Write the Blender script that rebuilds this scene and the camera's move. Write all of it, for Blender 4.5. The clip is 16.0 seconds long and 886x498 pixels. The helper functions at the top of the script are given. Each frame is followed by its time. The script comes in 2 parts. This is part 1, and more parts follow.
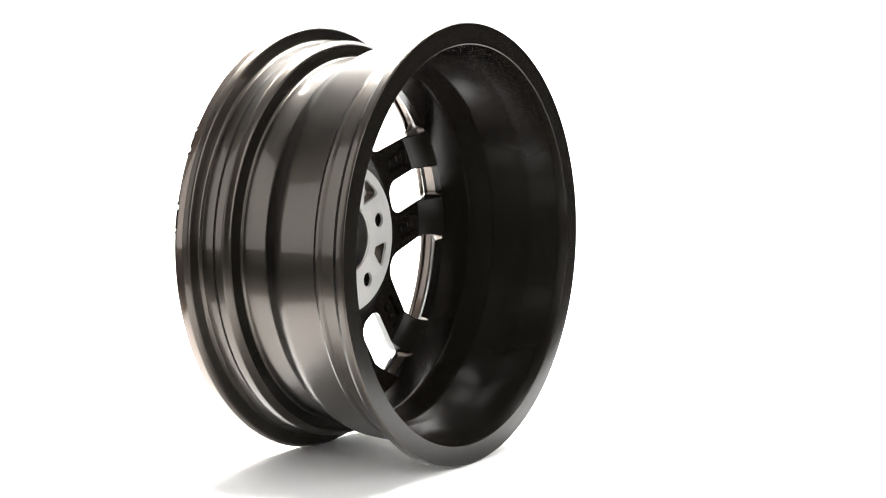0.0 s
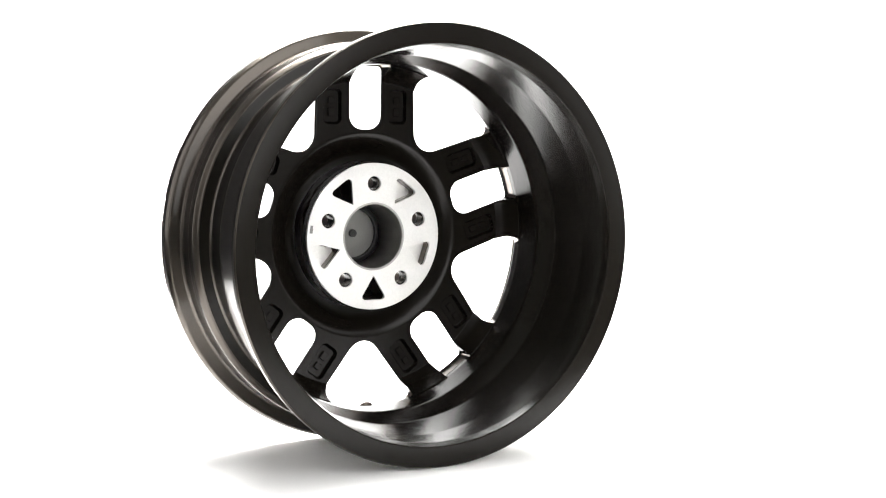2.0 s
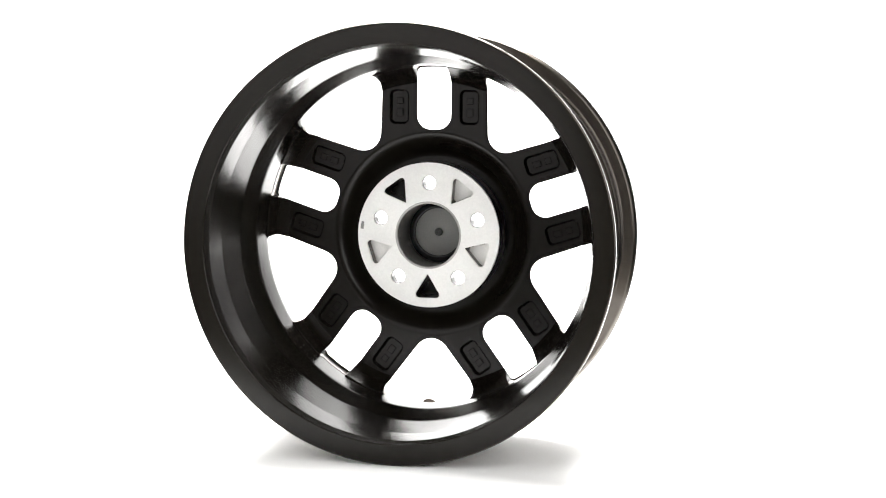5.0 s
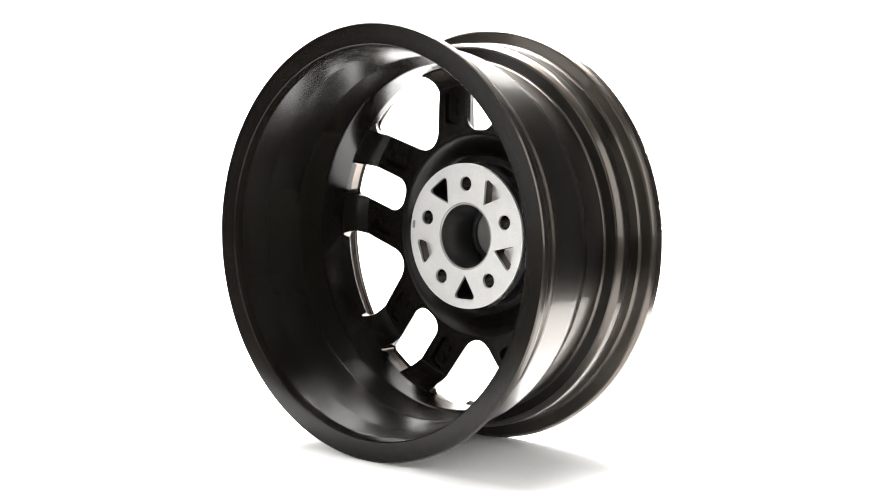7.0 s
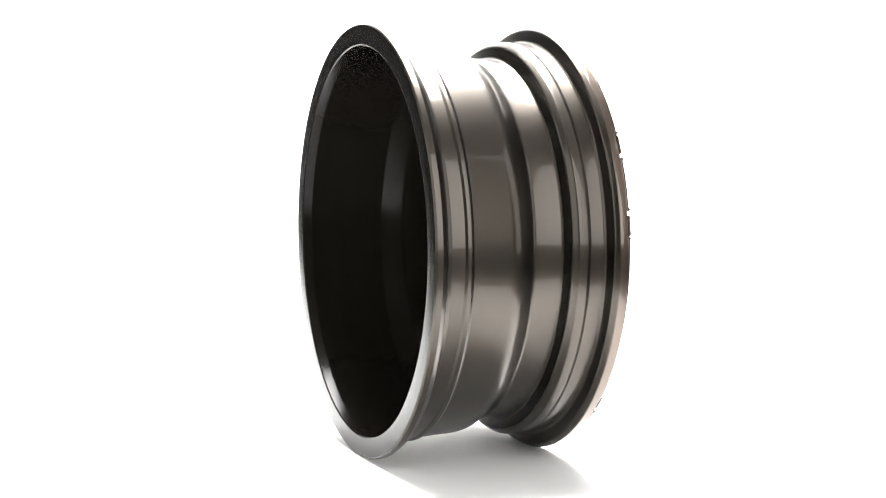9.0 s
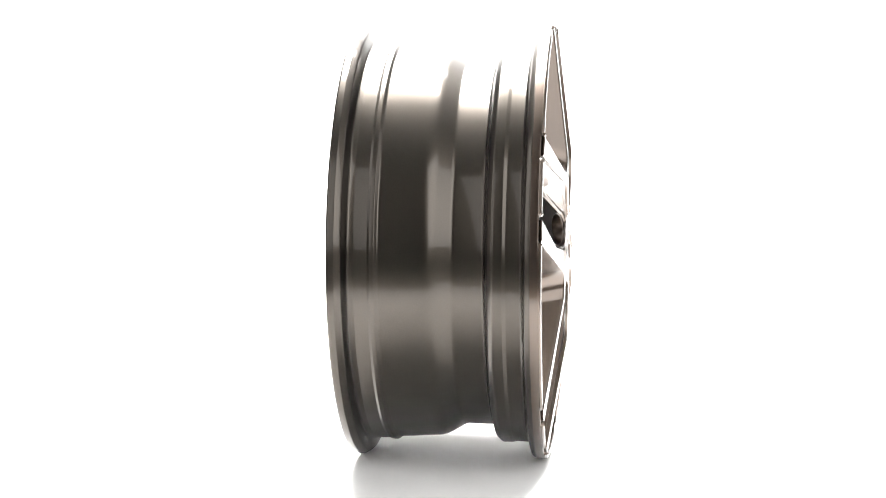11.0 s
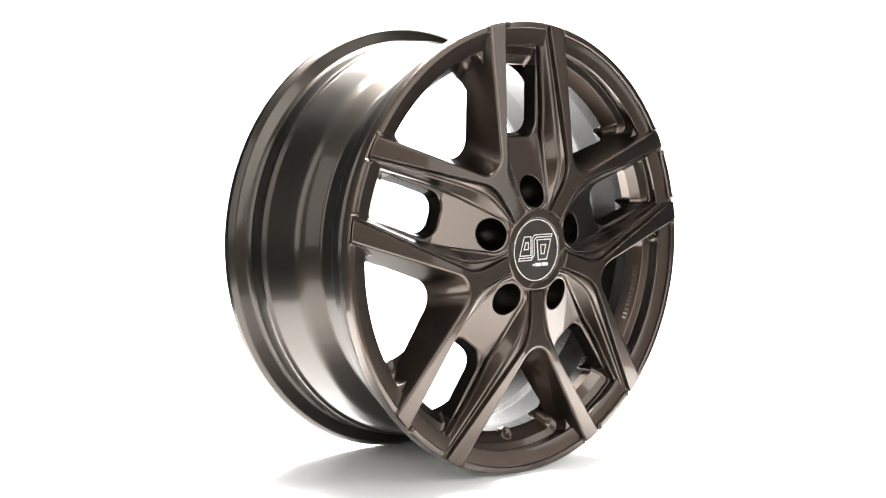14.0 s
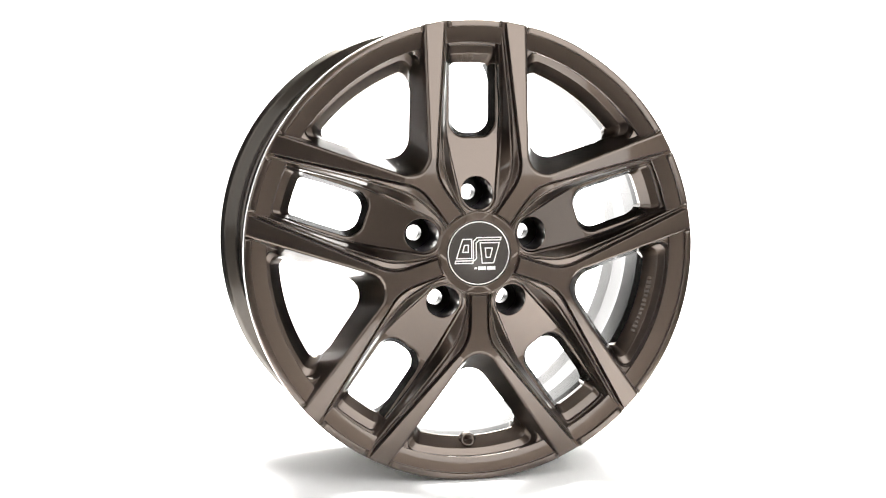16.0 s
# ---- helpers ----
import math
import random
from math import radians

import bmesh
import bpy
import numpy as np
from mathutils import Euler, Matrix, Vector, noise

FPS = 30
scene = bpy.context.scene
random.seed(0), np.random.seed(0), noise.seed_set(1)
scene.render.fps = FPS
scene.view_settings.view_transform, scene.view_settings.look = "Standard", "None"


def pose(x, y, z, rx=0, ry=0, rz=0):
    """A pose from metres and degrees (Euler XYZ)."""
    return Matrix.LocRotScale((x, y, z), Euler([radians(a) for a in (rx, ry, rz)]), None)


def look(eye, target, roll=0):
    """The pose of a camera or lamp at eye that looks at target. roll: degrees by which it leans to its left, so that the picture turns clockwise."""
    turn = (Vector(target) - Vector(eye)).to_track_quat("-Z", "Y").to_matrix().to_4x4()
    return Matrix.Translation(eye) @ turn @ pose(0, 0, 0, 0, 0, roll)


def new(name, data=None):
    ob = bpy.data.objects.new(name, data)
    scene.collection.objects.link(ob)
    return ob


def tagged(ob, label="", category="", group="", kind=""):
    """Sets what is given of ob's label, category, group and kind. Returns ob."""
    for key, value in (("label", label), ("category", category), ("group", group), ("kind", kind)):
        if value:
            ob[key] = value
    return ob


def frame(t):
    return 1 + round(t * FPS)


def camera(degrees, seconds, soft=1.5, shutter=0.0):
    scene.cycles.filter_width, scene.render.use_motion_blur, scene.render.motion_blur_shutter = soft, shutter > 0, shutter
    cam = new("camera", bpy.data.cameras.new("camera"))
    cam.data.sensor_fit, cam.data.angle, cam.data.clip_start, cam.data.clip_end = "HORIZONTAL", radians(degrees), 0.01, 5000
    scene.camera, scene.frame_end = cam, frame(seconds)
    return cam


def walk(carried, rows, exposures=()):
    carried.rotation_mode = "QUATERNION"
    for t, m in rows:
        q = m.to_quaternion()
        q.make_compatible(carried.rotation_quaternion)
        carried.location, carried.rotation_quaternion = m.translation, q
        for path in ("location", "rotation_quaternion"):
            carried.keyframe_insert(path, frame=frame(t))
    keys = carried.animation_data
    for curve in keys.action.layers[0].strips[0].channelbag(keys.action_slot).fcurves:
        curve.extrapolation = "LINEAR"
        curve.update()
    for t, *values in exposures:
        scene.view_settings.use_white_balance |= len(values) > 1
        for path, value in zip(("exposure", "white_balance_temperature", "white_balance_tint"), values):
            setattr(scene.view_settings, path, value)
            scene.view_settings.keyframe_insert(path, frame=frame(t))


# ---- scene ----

R_RIM = 0.2203            # outer radius of a 16 inch rim flange
CLOCK = 0.37              # degrees by which the wheel is turned on its own axle

# the camera stands still on its tripod
cam = camera(29.25, 16.0, soft=1.1)
PITCH, AWAY, RIGHT, UP, ROLL = radians(4.825), 1.736, 0.01758, -0.00758, 0.33
eye = Vector((RIGHT, -AWAY * math.cos(PITCH) + UP * math.sin(PITCH), AWAY * math.sin(PITCH) + UP * math.cos(PITCH) + R_RIM))
aim = eye + Vector((0, math.cos(PITCH), -math.sin(PITCH)))
walk(cam, [(0.0, look(eye, aim, ROLL)), (16.0, look(eye, aim, ROLL))])
scene.view_settings.exposure = 0.6

# ---- world and studio lights ----
world = bpy.data.worlds.new("studio")
scene.world = world
world.use_nodes = True
world.node_tree.nodes["Background"].inputs[0].default_value = (0.9, 0.95, 1.0, 1)
world.node_tree.nodes["Background"].inputs[1].default_value = 0.06


def softbox(name, eye_at, target, wide, high, power, colour):
    lamp = bpy.data.lights.new(name, "AREA")
    lamp.shape, lamp.size, lamp.size_y, lamp.energy, lamp.color = "RECTANGLE", wide, high, power, colour
    ob = new(name, lamp)
    ob.matrix_world = look(eye_at, target)
    return ob


WARM = (1.0, 0.985, 0.965)
softbox("overhead_softbox", (0, 0.74, 1.75), (0, 0.74, 0), 1.05, 1.3, 160, WARM)
softbox("backdrop_light", (0, 1.5, 2.7), (0, 2.4, 0.8), 2.5, 0.5, 75, WARM)
softbox("key_softbox", (0.92, -1.37, 0.95), (0, 0, 0.5), 1.0, 1.5, 14, WARM)
softbox("fill_softbox", (-0.85, -1.5, 0.9), (0, 0, 0.4), 1.0, 1.5, 6.5, WARM)
softbox("strip_softbox", (-1.5, -0.55, 0.85), (0, 0, 0.45), 0.55, 1.5, 5, WARM)
softbox("strip_softbox", (1.5, -0.45, 0.85), (0, 0, 0.45), 0.55, 1.5, 3.5, WARM)

# ---- materials ----


def material(name, colour, rough, metal=0.0, coat=0.0, coat_rough=0.06, grain=0.06, scale=900.0, bump=0.05, blotch=0.08, coat_ior=1.5, spec=0.5, vary=0.03):
    m = bpy.data.materials.new(name)
    m.use_nodes = True
    nt = m.node_tree
    bsdf = nt.nodes["Principled BSDF"]
    bsdf.inputs["Metallic"].default_value = metal
    bsdf.inputs["Coat Weight"].default_value = coat
    bsdf.inputs["Coat Roughness"].default_value = coat_rough
    bsdf.inputs["Specular IOR Level"].default_value = spec
    bsdf.inputs["Coat IOR"].default_value = coat_ior
    tc = nt.nodes.new("ShaderNodeTexCoord")
    fine = nt.nodes.new("ShaderNodeTexNoise")
    fine.inputs["Scale"].default_value, fine.inputs["Detail"].default_value = scale, 2.0
    wide = nt.nodes.new("ShaderNodeTexNoise")
    wide.inputs["Scale"].default_value, wide.inputs["Detail"].default_value = 14.0, 4.0
    for n in (fine, wide):
        nt.links.new(tc.outputs["Object"], n.inputs["Vector"])
    low, high = [c * (1 - grain - blotch) for c in colour], [c * (1 + grain + blotch) for c in colour]
    mix_a = nt.nodes.new("ShaderNodeMath")
    mix_a.operation = "MULTIPLY_ADD"
    share = grain / max(grain + blotch, 1e-6)
    mix_a.inputs[1].default_value = share
    scale_b = nt.nodes.new("ShaderNodeMath")
    scale_b.operation = "MULTIPLY"
    scale_b.inputs[1].default_value = 1 - share
    nt.links.new(wide.outputs["Fac"], scale_b.inputs[0])
    nt.links.new(fine.outputs["Fac"], mix_a.inputs[0])
    nt.links.new(scale_b.outputs[0], mix_a.inputs[2])
    ramp = nt.nodes.new("ShaderNodeValToRGB")
    ramp.color_ramp.elements[0].position, ramp.color_ramp.elements[1].position = 0.3, 0.7
    ramp.color_ramp.elements[0].color, ramp.color_ramp.elements[1].color = (*low, 1), (*high, 1)
    nt.links.new(mix_a.outputs[0], ramp.inputs["Fac"])
    nt.links.new(ramp.outputs["Color"], bsdf.inputs["Base Color"])
    rr = nt.nodes.new("ShaderNodeMapRange")
    rr.inputs["To Min"].default_value, rr.inputs["To Max"].default_value = max(0.0, rough - vary), rough + vary
    nt.links.new(wide.outputs["Fac"], rr.inputs["Value"])
    nt.links.new(rr.outputs["Result"], bsdf.inputs["Roughness"])
    if bump:
        b = nt.nodes.new("ShaderNodeBump")
        b.inputs["Strength"].default_value, b.inputs["Distance"].default_value = bump, 0.0004
        nt.links.new(fine.outputs["Fac"], b.inputs["Height"])
        nt.links.new(b.outputs["Normal"], bsdf.inputs["Normal"])
    return m


PAINT = material("bronze_metallic_paint", (0.096, 0.0735, 0.0590), 0.31, 1.0, 0.85, 0.035, bump=0, grain=0.025, blotch=0.03, vary=0.012)
BARREL = material("thin_bronze_barrel_coat", (0.057, 0.0495, 0.042), 0.31, 1.0, 0.4, 0.06, bump=0, grain=0.04, blotch=0.05, vary=0.02)
# thin rear coat, used too as painted shade in slots and bolt bores
DARK = material("black_bronze_paint_and_shade", (0.0065, 0.0055, 0.0042), 0.22, 0.0, 0.0, bump=0, spec=0.16, grain=0.03, blotch=0.05, vary=0.015)
BARE = material("machined_aluminium", (0.69, 0.685, 0.67), 0.56, 0.85, 0, grain=0.03, scale=500, bump=0.02)
BORE = material("turned_aluminium", (0.38, 0.37, 0.355), 0.42, 1.0, 0)
CAP = material("cap_plastic", (0.05, 0.043, 0.038), 0.35, 0.5, 0.3)
CAPBACK = material("grey_plastic", (0.2, 0.2, 0.19), 0.5)
CHROME = material("bright_silver_print", (0.8, 0.78, 0.75), 0.3, 0.45, bump=0, grain=0.01, blotch=0.02)
RUBBER = material("black_rubber", (0.02, 0.02, 0.02), 0.6)
WHITE = material("white_sweep", (0.93, 0.93, 0.93), 0.75, grain=0.01, blotch=0.012, scale=300, bump=0.02)
GREY = material("grey_studio_wall", (0.05, 0.05, 0.052), 0.9)
CEILING = material("white_ceiling_bounce", (0.8, 0.8, 0.79), 0.85, bump=0.02)

# ---- large structure ----


def mesh_object(name, verts, faces, mat, parent=None, label="", smooth=True):
    me = bpy.data.meshes.new(name)
    me.from_pydata(verts, [], faces)
    me.materials.append(mat)
    me.polygons.foreach_set("use_smooth", [smooth] * len(me.polygons))
    me.update()
    ob = new(name, me)
    ob.parent = parent
    if label:
        tagged(ob, label)
    return ob


def part(name, bm, mat, parent, label="", smooth=False):
    me = bpy.data.meshes.new(name)
    bm.to_mesh(me)
    bm.free()
    me.materials.append(mat)
    me.polygons.foreach_set("use_smooth", [smooth] * len(me.polygons))
    ob = new(name, me)
    ob.parent = parent
    if label:
        tagged(ob, label)
    return ob


def lathe(profile, steps, start=0.0, end=360.0, closed=True):
    """Turns a profile of (u, r) round the axle (local y). Returns vertices and faces."""
    full = abs(end - start) >= 359.9
    n = steps if full else steps + 1
    verts, faces, m = [], [], len(profile)
    for i in range(n):
        a = radians(start + (end - start) * i / steps)
        for u, r in profile:
            verts.append((r * math.sin(a), u, r * math.cos(a)))
    for i in range(steps):
        j = (i + 1) % n
        for k in range(m if closed else m - 1):
            l = (k + 1) % m
            faces.append((i * m + k, i * m + l, j * m + l, j * m + k))
    if not full and closed:
        faces.append(tuple(range(m)))
        faces.append(tuple(reversed(range((n - 1) * m, n * m))))
    return verts, faces


def rounded(points, radius, n=4):
    """Rounds the corners of a closed (u, r) profile; each point may give its own radius as a third value."""
    out = []
    for i, q in enumerate(points):
        p = Vector(q[:2])
        a, b = Vector(points[i - 1][:2]) - p, Vector(points[(i + 1) % len(points)][:2]) - p
        rad = q[2] if len(q) > 2 else radius
        ang = a.angle(b)
        cut = min(rad / math.tan(ang / 2), 0.45 * a.length, 0.45 * b.length)
        s, e = p + a.normalized() * cut, p + b.normalized() * cut
        for k in range(n + 1):
            t = k / n
            out.append(tuple((1 - t) ** 2 * s + 2 * t * (1 - t) * p + t ** 2 * e))
    return out


# white sweep: a table that runs back and curves up behind the wheel
prof = [(-0.62, -0.03), (-0.62, -0.004), (-0.612, 0.0)] + [(-0.5 + 0.25 * i, 0.0) for i in range(10)]
prof += [(1.75 + 0.7 * math.sin(radians(a)), 0.7 - 0.7 * math.cos(radians(a))) for a in range(6, 91, 6)] + [(2.45, 1.6), (2.45, 3.0)]
verts, faces = [], []
xs = [-1.32 + 0.12 * i for i in range(23)]
for x in xs:
    verts += [(x * min(1.0, max(0.39, 0.39 + 0.4 * (y - 0.1))), y, z) for y, z in prof]
for i in range(len(xs) - 1):
    for k in range(len(prof) - 1):
        a = i * len(prof) + k
        faces.append((a, a + len(prof), a + len(prof) + 1, a + 1))
sweep = mesh_object("backdrop", verts, faces, WHITE)
solid = sweep.modifiers.new("thickness", "SOLIDIFY")
solid.thickness, solid.offset = 0.02, -1
tagged(sweep, "seamless white studio sweep running under and behind the wheel", "backdrop", kind="structure")

# dark studio round the sweep
def slab(name, lo, hi, mat, label):
    bm = bmesh.new()
    bmesh.ops.create_cube(bm, size=1)
    for v in bm.verts:
        v.co = Vector([lo[i] if v.co[i] < 0 else hi[i] for i in range(3)])
    return tagged(part(name, bm, mat, None), label, name.split("_")[0], kind="structure")


slab("floor", (-3.2, -3.4, -0.95), (3.2, 3.2, -0.85), GREY, "dark grey studio floor below the white table")
slab("wall_south", (-3.2, -3.5, -0.85), (3.2, -3.4, 3.2), GREY, "dim grey studio wall behind the camera")
slab("wall_north", (-3.2, 3.1, -0.85), (3.2, 3.2, 3.2), GREY, "dark studio wall behind the white sweep")
slab("wall_west", (-3.3, -3.5, -0.85), (-3.2, 3.2, 3.2), GREY, "dim grey studio side wall")
slab("wall_east", (3.2, -3.5, -0.85), (3.3, 3.2, 3.2), GREY, "dim grey studio side wall")
# unseen ceiling, made white to bounce fill into the floor shadow
slab("ceiling", (-3.3, -3.5, 3.2), (3.3, 3.2, 3.3), CEILING, "unseen white ceiling added to bounce fill light from above")

# ---- the alloy wheel ----
wheel = new("alloy_wheel")
wheel.empty_display_size = 0.1
tagged(wheel, "dark bronze five twin-spoke alloy wheel standing upright on the white sweep", "wheel")
AXLE = pose(0, 0, R_RIM, 0, CLOCK, 0)


def on_axle(ob, turn=0.0):
    ob.parent = wheel
    ob.matrix_basis = AXLE @ pose(0, 0, 0, 0, turn, 0)
    return ob


def turned(name, profile, mat, label="", steps=240, **kw):
    v, f = lathe(profile, steps, **kw)
    me = bpy.data.meshes.new(name)
    me.from_pydata(v, [], f)
    me.materials.append(mat)
    bm = bmesh.new()
    bm.from_mesh(me)
    bmesh.ops.recalc_face_normals(bm, faces=bm.faces)
    bm.to_mesh(me)
    bm.free()
    me.polygons.foreach_set("use_smooth", [True] * len(me.polygons))
    ob = on_axle(new(name, me))
    if label:
        tagged(ob, label)
    return ob


# the rim: outer contour from the rear flange to the front flange, then back along the inside
outer = [(-0.0645, 0.2190), (-0.0628, 0.2203), (-0.0570, 0.2203), (-0.0510, 0.2165, 0.004), (-0.0475, 0.2050, 0.004), (-0.0420, 0.2035),
         (-0.0290, 0.2034), (-0.0265, 0.2046, 0.002), (-0.0225, 0.2046, 0.002), (-0.0195, 0.2018, 0.004), (0.0270, 0.1990, 0.034),
         (0.0475, 0.1870, 0.009), (0.0768, 0.1872, 0.003), (0.0805, 0.2000, 0.005), (0.0860, 0.2045, 0.004), (0.0950, 0.2045, 0.003),
         (0.0985, 0.2034, 0.003), (0.1115, 0.2038), (0.1140, 0.2060, 0.003), (0.1160, 0.2175, 0.004), (0.1210, 0.2203, 0.003), (0.1290, 0.2203, 0.0015)]
inner = [(0.1297, 0.2190, 0.001), (0.1268, 0.1984, 0.0008), (0.1240, 0.1984, 0.0008), (0.1212, 0.2006, 0.0015), (0.1128, 0.2006, 0.0015), (0.1100, 0.1936, 0.0012), (0.0980, 0.1830, 0.003), (0.0850, 0.1812, 0.01), (0.0500, 0.1812, 0.02),
         (0.0250, 0.1905, 0.02), (-0.0200, 0.1950, 0.02), (-0.0545, 0.1962, 0.004), (-0.0637, 0.1985, 0.0012), (-0.0645, 0.1995, 0.001)]
ring = rounded(outer + inner, 0.0012, 5)
rim = turned("rim", ring, BARREL, "bronze painted rim barrel with stepped drop centre and rolled flanges", 300)
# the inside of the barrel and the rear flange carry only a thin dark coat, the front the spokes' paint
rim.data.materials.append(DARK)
rim.data.materials.append(PAINT)
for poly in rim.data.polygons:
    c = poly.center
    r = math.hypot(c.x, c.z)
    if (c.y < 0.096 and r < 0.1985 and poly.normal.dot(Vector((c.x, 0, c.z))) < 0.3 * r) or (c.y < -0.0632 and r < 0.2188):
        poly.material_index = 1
    elif c.y > 0.1245 or (c.y > 0.096 and r < 0.1995):
        poly.material_index = 2

# ---- spokes and hub: one cast sector of 72 degrees, worked out as a solid and meshed ----


def smax(a, b, k):
    h = np.maximum(k - np.abs(a - b), 0.0) / k
    return np.maximum(a, b) + h * h * k * 0.25


def round_both(a, b, rho):
    """Distance into the region a > 0 and b > 0 with its corner rounded."""
    va, vb = np.maximum(rho - a, 0.0), np.maximum(rho - b, 0.0)
    return np.where((va > 0) | (vb > 0), rho - np.hypot(va, vb), np.minimum(a, b))


def big_window(X, Y, X2, Y2, u):
    """Distance into the window between two neighbouring twin spokes; it widens towards the rear."""
    lean = 0.30 * np.clip(139.0 - u, -10.0, 32.0)
    a = X - (47.6 + (215.0 - Y) * 0.025 + lean)
    b = X2 - (47.6 + (215.0 - Y2) * 0.025 + lean)
    return round_both(a, b, 26.0)


def window_end(r, u):
    """Distance inwards from the inside of the rim's front, so that the window corners are filleted."""
    return np.interp(u, [96.0, 98.0, 110.0, 112.8, 121.2, 124.2, 126.5], [183.0, 184.0, 193.6, 200.4, 200.4, 198.4, 232.0]) - r


def small_window(X, Y, u):
    """Distance into the slot between the two spokes of a pair."""
    deep = np.clip(u - 107.0, 0.0, 16.0)
    return round_both(18.3 + 0.36 * deep - X, Y - (113.4 - 0.30 * deep), 15.0)


def triangle(lat, rad):
    """Distance into the three-cornered lightening pocket of the hub."""
    side = 0.82 * (0.62 * (rad - 42.5) - lat)
    return round_both(side, 67.3 - rad, 6.0)


def front_height(X, Y, r, lat):
    crest = np.minimum(147.8, 132.4 + (217.0 - Y) * 0.121)
    bar = np.minimum(7.2 + np.maximum(r - 60, 0) * 0.03 - lat, r - 41.0)
    inside = smax((X - 30.6 - (215.0 - Y) * 0.088) * 0.996, bar, 9.0)
    d = np.maximum(-inside, 0.0)
    pocket = np.clip(120.7 + (109.0 - Y) * 0.34, 119.6, 143.5)
    # distance outside the pocket that holds the bolt hole and runs out to the slot
    edge = -smax((Y - 118.0) * 0.055 - 26.7, -16.3 - (Y - 56.0) * 0.168, 7.0)
    away = np.where(Y > 56.0, (X - edge) * 0.985, np.hypot(X, Y - 56.0) - 16.3)
    away = np.maximum(away, 0.0)
    t = d / np.maximum(d + away, 0.01)
    t = np.where(t < 0.42, 0.40 * t, 0.168 + 1.4345 * (t - 0.42))
    # two ledges along the crest, parted by narrow grooves
    step = 1.7 * np.clip(d, 0.0, 1.0) + 2.6 * np.exp(-((d - 1.7) / 0.8) ** 2)
    step = step + 1.9 * np.exp(-((d - 0.42 * (d + away)) / 0.75) ** 2) * np.clip((away - 2.5) * 0.5, 0, 1) * np.clip((d - 2.5) * 0.7, 0, 1)
    h = crest - step - t * np.maximum(crest - 1.6 - pocket, 0.0)
    rim_line = 1.3 * np.exp(-((away - 1.5) / 0.95) ** 2) * np.clip(d - 3.0, 0, 1)
    h = smax(h + rim_line, pocket, 1.2)
    hub = 145.9 - 1.1 * np.maximum(r - 38.5, 0.0)
    return smax(h, hub, 1.2)


def rear_height(X, Y, r):
    back = np.full_like(r, 107.0)
    # groove round the mounting face
    dip = np.clip((111.0 - r) / 27.0, 0, 1)
    back = back + 13.0 * dip * dip * (3 - 2 * dip)
    back = np.where(r < 78.6, 88.4, back)
    # the spoke feet reach back to the barrel
    foot = 107.0 - 0.95 * np.maximum(r - 164.0, 0.0) - 0.05 * np.maximum(r - 168.0, 0.0) ** 2
    foot = np.maximum(foot, 84.5 + 1.25 * np.maximum(r - 181.0, 0.0))
    back = np.where(r > 160.0, foot, back)
    # shallow recess on the back of each spoke
    px, py = X - 38.8, Y - 137.0
    q = 4.0 - np.maximum(np.hypot(np.maximum(np.abs(px) - 4.6, 0), np.maximum(np.abs(py) - 12.5, 0)) - 4.0, 0) * 2.6
    back = back + np.clip(q + 1.5, 0, 5.5)
    return back


def cast(r, g, u):
    """Negative inside the casting. r, u in millimetres, g in degrees from the middle of the sector."""
    rad = np.radians(np.abs(g))
    X, Y = r * np.sin(rad), r * np.cos(rad)
    half = np.radians(36.0)
    X2, Y2 = r * np.sin(2 * half - rad), r * np.cos(2 * half - rad)
    lat, along = r * np.sin(half - rad), r * np.cos(half - rad)
    f = smax(u - front_height(X, Y, r, lat), rear_height(X, Y, r) - u, 1.0)
    end = window_end(r, u)
    f = smax(f, round_both(big_window(X, Y, X2, Y2, u), end, 13.0), 2.4)
    f = smax(f, round_both(small_window(X, Y, u), np.interp(u, [105.0, 107.0, 114.5, 116.5, 121.5, 124.5, 126.5], [182.4, 179.6, 188.5, 196.5, 196.5, 194.6, 232.0]) - r, 4.0), 1.6)
    lug = np.hypot(X, Y - 56.6)
    bolt = np.hypot(X, Y - 56.0)
    f = smax(f, np.minimum(15.3 - lug, u - (103.0 + 0.0 * u)), 1.0)
    f = np.maximum(f, 7.4 - bolt)
    f = smax(f, np.where(u < 139.5, 35.2 - r, 31.0 - r), 0.8)
    f = smax(f, np.minimum(triangle(lat, along), 113.0 - u), 1.0)
    return smax(f, r - 220.2, 0.9)


def face_plate(r, g, u):
    """The machined mounting face."""
    rad = np.radians(np.abs(g))
    X, Y = r * np.sin(rad), r * np.cos(rad)
    half = np.radians(36.0)
    lat, along = r * np.sin(half - rad), r * np.cos(half - rad)
    f = np.maximum(np.maximum(u - 88.6, 85.0 - u), np.maximum(r - 77.8, 36.0 - r))
    f = np.maximum(f, 7.7 - np.hypot(X, Y - 56.0))
    return np.maximum(f, triangle(lat, along) + 0.3)


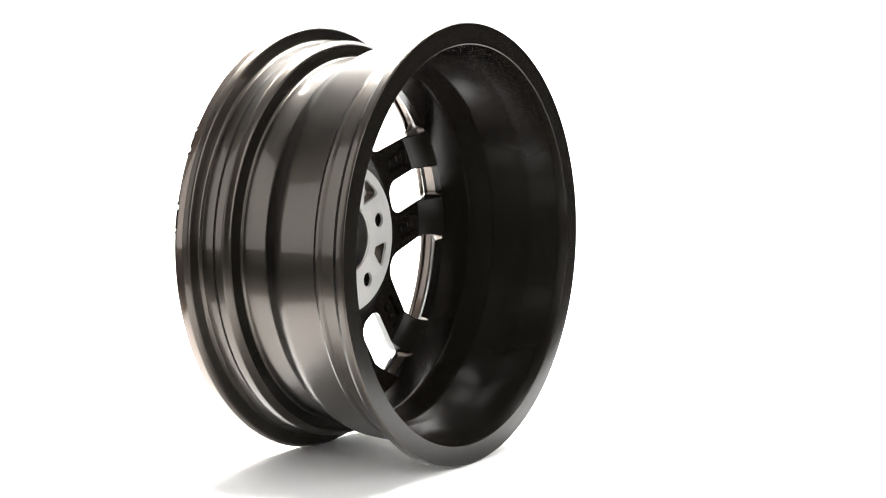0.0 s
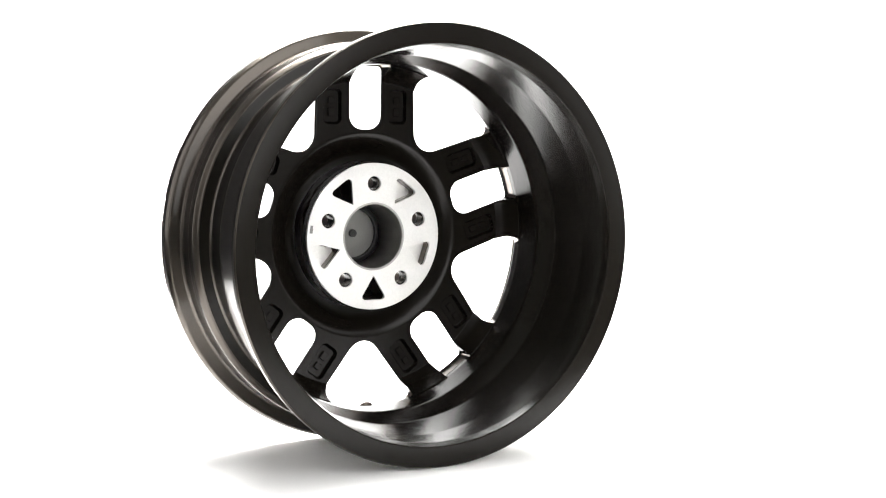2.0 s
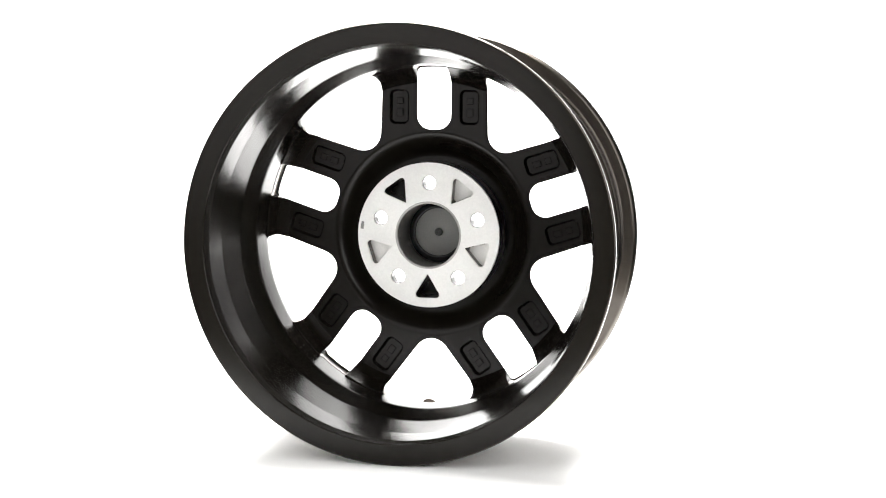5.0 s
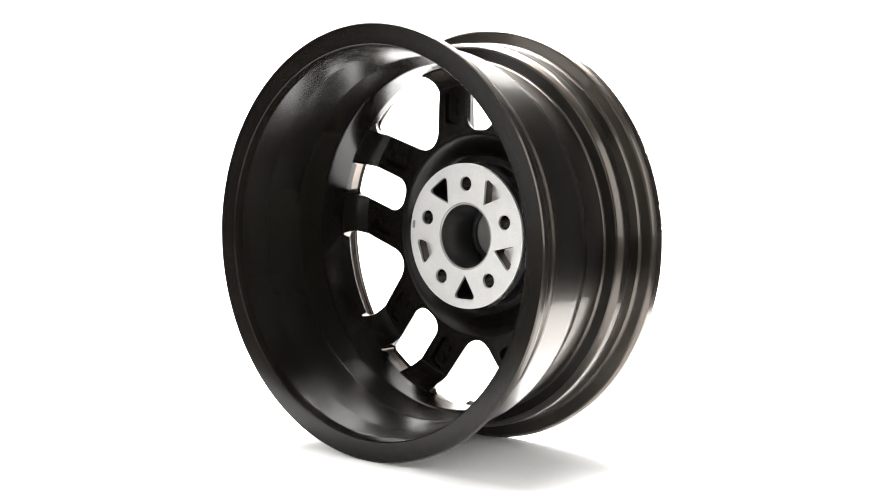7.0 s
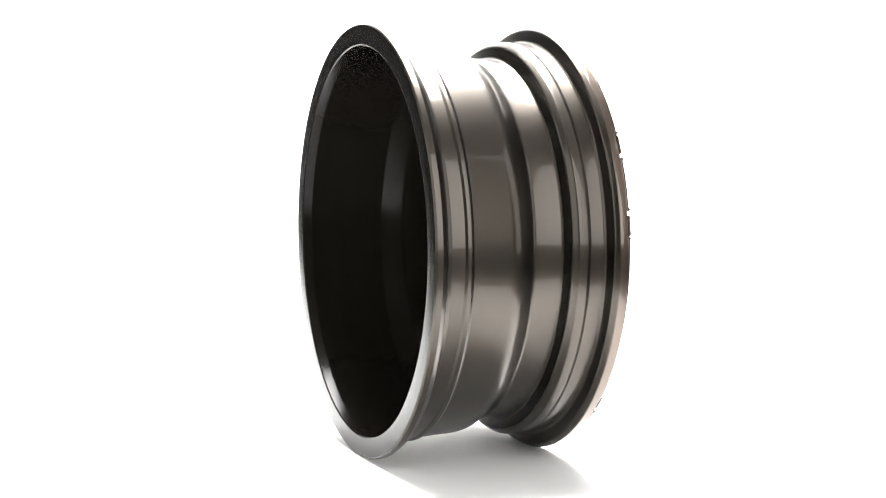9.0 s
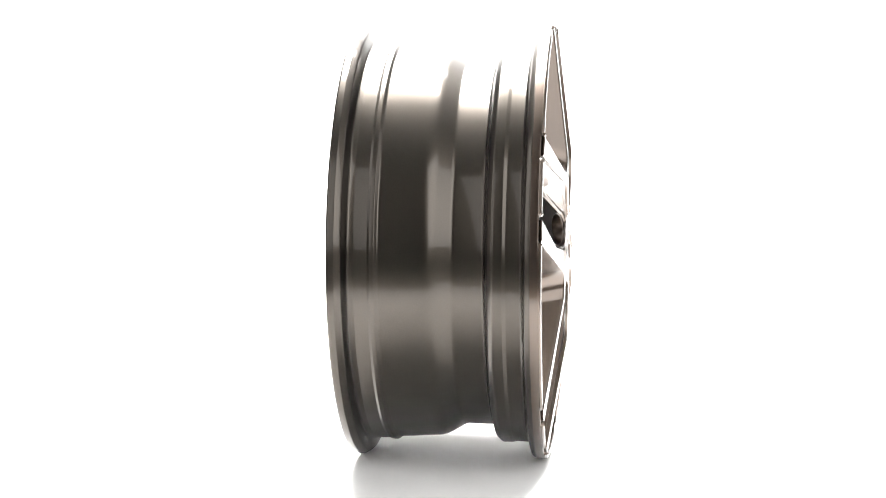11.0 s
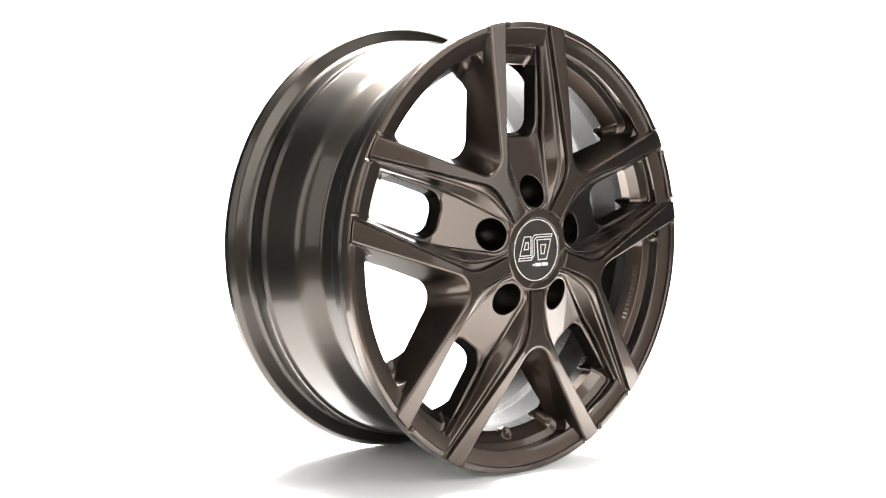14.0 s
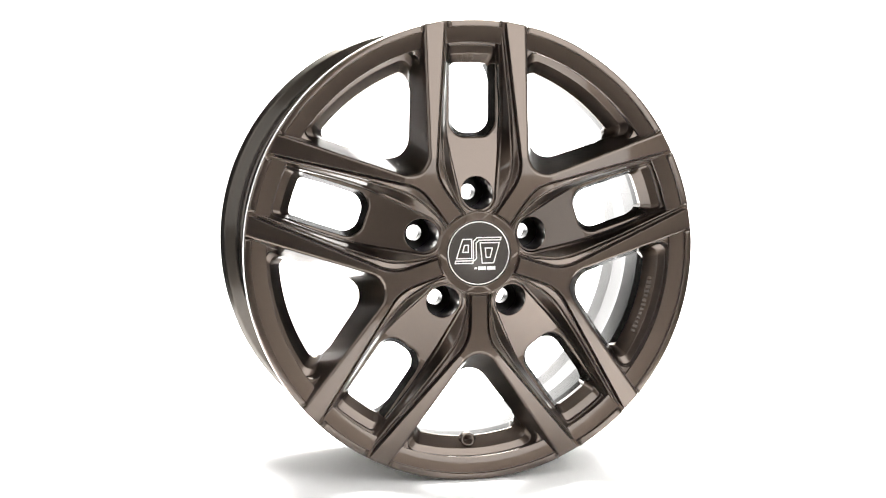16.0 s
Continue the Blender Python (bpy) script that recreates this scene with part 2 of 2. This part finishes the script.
def surface_net(fun, r_range, u_range, nr, ng, nu, project=3):
    """Meshes fun(r, g, u) = 0 over one sector. The outermost cells lie on the seams at -36 and 36 degrees."""
    dg = 72.0 / (ng - 1)
    rs = np.linspace(*r_range, nr + 1)
    gs = np.linspace(-36 - dg / 2, 36 + dg / 2, ng + 1)
    us = np.linspace(*u_range, nu + 1)
    G = fun(rs[:, None, None], gs[None, :, None], us[None, None, :])
    S = G < 0
    cross = np.zeros((nr, ng, nu), bool)
    total = np.zeros((nr, ng, nu, 3))
    count = np.zeros((nr, ng, nu))
    corners = [(i, j, k) for i in (0, 1) for j in (0, 1) for k in (0, 1)]
    def at(A, c):
        return A[c[0]:c[0] + nr, c[1]:c[1] + ng, c[2]:c[2] + nu]
    for axis in range(3):
        for c in corners:
            if c[axis]:
                continue
            e = list(c)
            e[axis] = 1
            g0, g1 = at(G, c), at(G, e)
            hit = at(S, c) != at(S, e)
            t = np.where(hit, g0 / np.where(hit, g0 - g1, 1.0), 0.0)
            for d in range(3):
                total[..., d] += np.where(hit, t if d == axis else float(c[d]), 0.0)
            count += hit
            cross |= hit
    ids = -np.ones((nr, ng, nu), int)
    idx = np.argwhere(cross)
    ids[cross] = np.arange(len(idx))
    off = total[cross] / count[cross][:, None]
    r = rs[idx[:, 0]] + off[:, 0] * (rs[1] - rs[0])
    g = gs[idx[:, 1]] + off[:, 1] * (gs[1] - gs[0])
    u = us[idx[:, 2]] + off[:, 2] * (us[1] - us[0])
    seam = (idx[:, 1] == 0) | (idx[:, 1] == ng - 1)
    side = np.where(idx[:, 1] == 0, -36.0, 36.0)
    x, z = r * np.sin(np.radians(g)), r * np.cos(np.radians(g))
    h = 0.15

    def value(x, u, z):
        return fun(np.hypot(x, z), np.degrees(np.arctan2(x, z)), u)

    for step in range(project + 1):
        gx = (value(x + h, u, z) - value(x - h, u, z)) / (2 * h)
        gu = (value(x, u + h, z) - value(x, u - h, z)) / (2 * h)
        gz = (value(x, u, z + h) - value(x, u, z - h)) / (2 * h)
        size = gx * gx + gu * gu + gz * gz + 1e-6
        if step < project:
            move = np.clip(value(x, u, z) / size, -0.5, 0.5) * 0.8
            x, u, z = x - gx * move, u - gu * move, z - gz * move
            rr = np.hypot(x, z)
            x = np.where(seam, rr * np.sin(np.radians(side)), x)
            z = np.where(seam, rr * np.cos(np.radians(side)), z)
    normal = np.stack([gx, gu, gz], 1) / np.sqrt(size)[:, None]
    faces = []
    for axis in range(3):
        a, b = [d for d in range(3) if d != axis]
        lo, hi = [slice(None)] * 3, [slice(None)] * 3
        lo[axis], hi[axis] = slice(0, -1), slice(1, None)
        flip = S[tuple(lo)] != S[tuple(hi)]
        start = S[tuple(lo)]
        n = [nr, ng, nu]
        good = np.argwhere(flip)
        ok = (good[:, a] > 0) & (good[:, a] < n[a]) & (good[:, b] > 0) & (good[:, b] < n[b])
        good = good[ok]
        def cell(da, db):
            q = good.copy()
            q[:, a] -= da
            q[:, b] -= db
            return ids[q[:, 0], q[:, 1], q[:, 2]]
        quad = np.stack([cell(1, 1), cell(0, 1), cell(0, 0), cell(1, 0)], 1)
        turn = start[good[:, 0], good[:, 1], good[:, 2]]
        if axis == 1:
            turn = ~turn
        quad[turn] = quad[turn][:, ::-1]
        faces.append(quad)
    faces = np.concatenate(faces)
    # the local frame (x, u, z) is right-handed with r, g swapped against x, z, so turn the faces to suit the gradient
    verts = np.stack([x, u, z], 1) * 0.001
    p = verts[faces]
    fn = np.cross(p[:, 2] - p[:, 0], p[:, 3] - p[:, 1])
    wrong = np.einsum("ij,ij->i", fn, normal[faces].mean(1)) < 0
    faces[wrong] = faces[wrong][:, ::-1]
    return verts, faces, normal


def net_mesh(name, net, mats, pick=None):
    verts, faces, normal = net
    me = bpy.data.meshes.new(name)
    me.vertices.add(len(verts))
    me.vertices.foreach_set("co", verts.ravel())
    me.loops.add(faces.size)
    me.loops.foreach_set("vertex_index", faces.ravel().astype(np.int32))
    me.polygons.add(len(faces))
    me.polygons.foreach_set("loop_start", np.arange(0, faces.size, 4, dtype=np.int32))
    me.polygons.foreach_set("use_smooth", np.ones(len(faces), bool))
    for m in mats:
        me.materials.append(m)
    if pick is not None:
        me.polygons.foreach_set("material_index", pick(verts[faces].mean(1), normal[faces].mean(1)).astype(np.int32))
    me.update(calc_edges=True)
    me.normals_split_custom_set_from_vertices(normal.tolist())
    return me


def rear_and_shade(c, n):
    """Thin dark coat on what faces the rear; shade painted into slots and bolt bores."""
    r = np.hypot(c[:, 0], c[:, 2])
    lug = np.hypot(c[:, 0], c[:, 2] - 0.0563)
    # slot walls are darkened by colour to stand for the shade inside
    slot_shade = (np.abs(c[:, 0]) < 0.026) & (c[:, 2] > 0.104) & (n[:, 1] < 0.45) & (c[:, 1] < 0.122) & (r < 0.1795)
    return slot_shade | ((lug < 0.0157) & (c[:, 1] < 0.1042)) | ((n[:, 1] < -0.35) & (c[:, 1] < 0.135) & (r < 0.2)) | (r < 0.0365) & (c[:, 1] < 0.14)


spoke_mesh = net_mesh("twin_spoke", surface_net(cast, (29.5, 221.5), (82.0, 149.0), 256, 321, 88), [PAINT, DARK], rear_and_shade)
plate_mesh = net_mesh("mounting_face", surface_net(face_plate, (34.5, 79.5), (83.9, 89.5), 70, 145, 9, 2), [BARE])
for i in range(5):
    on_axle(new("twin_spoke", spoke_mesh), 72.0 * i)
    on_axle(tagged(new("mounting_face", plate_mesh), "bare machined aluminium mounting face"), 72.0 * i)

# three of the lightening pockets were never painted: bare cast floors
for turn in (36.0, 108.0, 252.0):
    bm = bmesh.new()
    top = [bm.verts.new((x * 0.001, 0.0985, z * 0.001)) for x, z in ((-2.5, 45.5), (2.5, 45.5), (15.2, 64.0), (13.5, 67.0), (-13.5, 67.0), (-15.2, 64.0))]
    low = [bm.verts.new((v.co.x, 0.1135, v.co.z)) for v in top]
    bm.faces.new(top)
    bm.faces.new(low[::-1])
    for k in range(6):
        bm.faces.new((top[k], low[k], low[(k + 1) % 6], top[(k + 1) % 6]))
    bmesh.ops.recalc_face_normals(bm, faces=bm.faces)
    on_axle(part("pocket_floor", bm, BARE, wheel, "pale bare cast pocket floor"), turn)

# raised bands along the flange edge, broken at each spoke tip
for i in range(5):
    for lo, hi in ((-7.0, 7.0), (13.2, 58.8)):
        band = rounded([(0.1285, 0.2133), (0.1313, 0.2133), (0.1322, 0.2143), (0.1319, 0.2190), (0.1300, 0.2203), (0.1285, 0.2203)], 0.0006, 2)
        turned("flange_band", band, PAINT, "", 12 if hi < 10 else 36, start=lo + 72 * i, end=hi + 72 * i)

# the bands end in small raised nubs beside each spoke tip
for i in range(5):
    for g in (-13.75, -6.45, 6.45, 13.75):
        bm = bmesh.new()
        bmesh.ops.create_cube(bm, size=1)
        bmesh.ops.scale(bm, vec=(0.0020, 0.0062, 0.0068), verts=bm.verts)
        bmesh.ops.bevel(bm, geom=bm.edges[:], offset=0.0007, segments=2, affect="EDGES")
        ob = part("band_end", bm, PAINT, wheel, "", True)
        ob.matrix_basis = AXLE @ pose(0, 0, 0, 0, 72 * i + g, 0) @ pose(0, 0.1303, 0.2164)

# hub bore, centre cap and its printed badge
turned("cap_clip_ring", rounded([(0.1330, 0.0262), (0.1330, 0.0282), (0.1372, 0.0334), (0.1376, 0.0334), (0.1376, 0.0262)], 0.0003, 2), RUBBER, "black clip ring round the cap's rear", 96)
turned("hub_bore", [(0.0852, 0.0362), (0.0852, 0.0340), (0.0870, 0.0335), (0.1385, 0.0335), (0.1385, 0.0362)], BORE, "turned grey hub bore", 96)
cap = turned("centre_cap", rounded([(0.1375, 0.0), (0.1375, 0.0338), (0.1392, 0.0338), (0.1396, 0.0312), (0.1438, 0.0310), (0.1440, 0.0304), (0.1440, 0.0)], 0.0004, 2),
             CAP, "dark bronze round centre cap with silver ring", 96)
cap.data.materials.append(CAPBACK)
for poly in cap.data.polygons:
    if poly.center.y < 0.1385:
        poly.material_index = 1


def cap_part(name, profile, mat, label):
    ob = turned(name, profile, mat, label, 96)
    ob.parent, ob.matrix_basis = cap, Matrix()
    return ob


cap_part("cap_ring", rounded([(0.1436, 0.0301), (0.1452, 0.0301), (0.1452, 0.0292), (0.1436, 0.0292)], 0.0002, 2), CHROME, "thin bright silver ring")
cap_part("cap_pin", rounded([(0.1340, 0.0005), (0.1340, 0.0042), (0.1380, 0.0042), (0.1380, 0.0005)], 0.0004, 2), RUBBER, "dark moulded stud on the cap's rear")


def stroke(name, points, width, closed, y, mat, parent, label):
    """A flat printed line through points (x, z) in millimetres, as seen from the front."""
    bm = bmesh.new()
    pts = [Vector((-a * 0.001, b * 0.001)) for a, b in points]
    n = len(pts)
    rows = []
    for i, p in enumerate(pts):
        before = (p - pts[i - 1]).normalized() if closed or i else None
        after = (pts[(i + 1) % n] - p).normalized() if closed or i < n - 1 else None
        before, after = before or after, after or before
        na, nb = Vector((-before.y, before.x)), Vector((-after.y, after.x))
        m = (na + nb).normalized()
        m *= width * 0.0005 / max(m.dot(na), 0.45)
        rows.append([bm.verts.new((q.x, y + dy, q.y)) for dy in (0.0, 0.0004) for q in (p - m, p + m)])
    for i in range(n if closed else n - 1):
        a, b = rows[i], rows[(i + 1) % n]
        for s, e in ((0, 1), (1, 3), (3, 2), (2, 0)):
            bm.faces.new((a[s], a[e], b[e], b[s]))
    if not closed:
        bm.faces.new((rows[0][0], rows[0][1], rows[0][3], rows[0][2]))
        bm.faces.new((rows[-1][0], rows[-1][1], rows[-1][3], rows[-1][2]))
    bmesh.ops.recalc_face_normals(bm, faces=bm.faces)
    return part(name, bm, mat, parent, label)


# the badge: two slanted outlined blocks joined by a bent outlined band, over three short dashes
BADGE = [[(-21.5, -5), (-15.5, 13.2), (-6.8, 13.2), (-6.6, -5)],
         [(-15.6, 1.0), (-13.6, 7.6), (-10.0, 7.6), (-10.0, 1.0)],
         [(-22.2, -7.2), (-4.2, -7.2), (-2.0, -5), (-2.4, 9.5), (0.5, 12.2), (21.5, 12.2), (22.0, 14.6), (-1.5, 14.6), (-5.2, 11), (-4.9, -4.6), (-5.6, -9.6), (-22.8, -9.6)],
         [(1.6, 9.6), (20.4, 9.6), (14.8, -9.6), (3.6, -9.6)],
         [(6.6, 4.6), (13.6, 4.6), (11.4, -4.2), (7.4, -4.2)]]
for shape in BADGE:
    stroke("badge_outline", shape, 1.05, True, 0.1439, CHROME, cap, "silver outlined badge block")
for x0, x1 in ((-4.0, -1.6), (-0.4, 7.4), (8.4, 16.5)):
    stroke("badge_dash", [(x0, -14.4), (x1, -14.4)], 3.3 if x1 > 0 else 1.8, False, 0.1439, CHROME, cap, "silver badge dash")

# the tyre valve in its seat
valve = turned("valve", [(0.0, 0.0001), (0.0, 0.0088), (0.003, 0.0088), (0.0042, 0.0070), (0.0060, 0.0066), (0.0062, 0.0046), (0.0030, 0.0040), (0.0030, 0.0001)], PAINT, "round bronze valve seat and stem hole", 24)
valve.matrix_basis = AXLE @ pose(0, 0, 0, 0, 180, 0) @ pose(0, 0.0995, 0.1882, -24, 0, 0)


def bar_marks(name, r, g0, g1, u, mat, tilt, count, label, tall=0.004):
    """Cast lettering too small to read: a row of small raised bars along an arc."""
    rnd = random.Random(count)
    for k in range(count):
        bm = bmesh.new()
        bmesh.ops.create_cube(bm, size=1)
        bmesh.ops.scale(bm, vec=(0.0026 + 0.0012 * rnd.random(), 0.0010, tall * (0.8 + 0.3 * rnd.random())), verts=bm.verts)
        bmesh.ops.bevel(bm, geom=bm.edges[:], offset=0.0003, segments=1, affect="EDGES")
        ob = part(name, bm, mat, wheel, label)
        ob.matrix_basis = AXLE @ pose(0, 0, 0, 0, g0 + (g1 - g0) * (k + 0.5) / count, 0) @ pose(0, u, r, tilt, 0, 0)


bar_marks("cast_mark", 0.1895, -117, -99, 0.1052, PAINT, -42.9, 13, "raised cast mark", 0.0050)
bar_marks("cast_mark", 0.1845, 3.6, -1.4, 0.1109, PAINT, -40, 3, "raised cast mark", 0.0080)
bar_marks("stamped_mark", 0.0735, -86, -80, 0.0849, CAPBACK, 0, 3, "grey stamped mark", 0.0035)
for i in range(5):
    for side in (-1, 1):
        for k in range(2):
            bm = bmesh.new()
            bmesh.ops.create_cube(bm, size=1)
            bmesh.ops.scale(bm, vec=(0.007, 0.0026, 0.007 if k else 0.009), verts=bm.verts)
            bmesh.ops.bevel(bm, geom=bm.edges[:], offset=0.0004, segments=1, affect="EDGES")
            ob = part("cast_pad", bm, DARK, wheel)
            ob.matrix_basis = AXLE @ pose(0, 0, 0, 0, 72 * i, 0) @ pose(side * 0.0388, 0.1112, 0.131 + 0.0125 * k)


# ---- what moves ----


def motions():
    rows = []
    for i in range(33):
        t = 0.5 * i
        a = 56.964 - 13.97146 * t + 0.00909 * (t - 8) ** 2
        m = pose(0, 0, 0, 0, 0, a) @ pose(-0.01736, -0.00228, 0)
        rows.append((t, m))
    walk(wheel, rows)


motions()
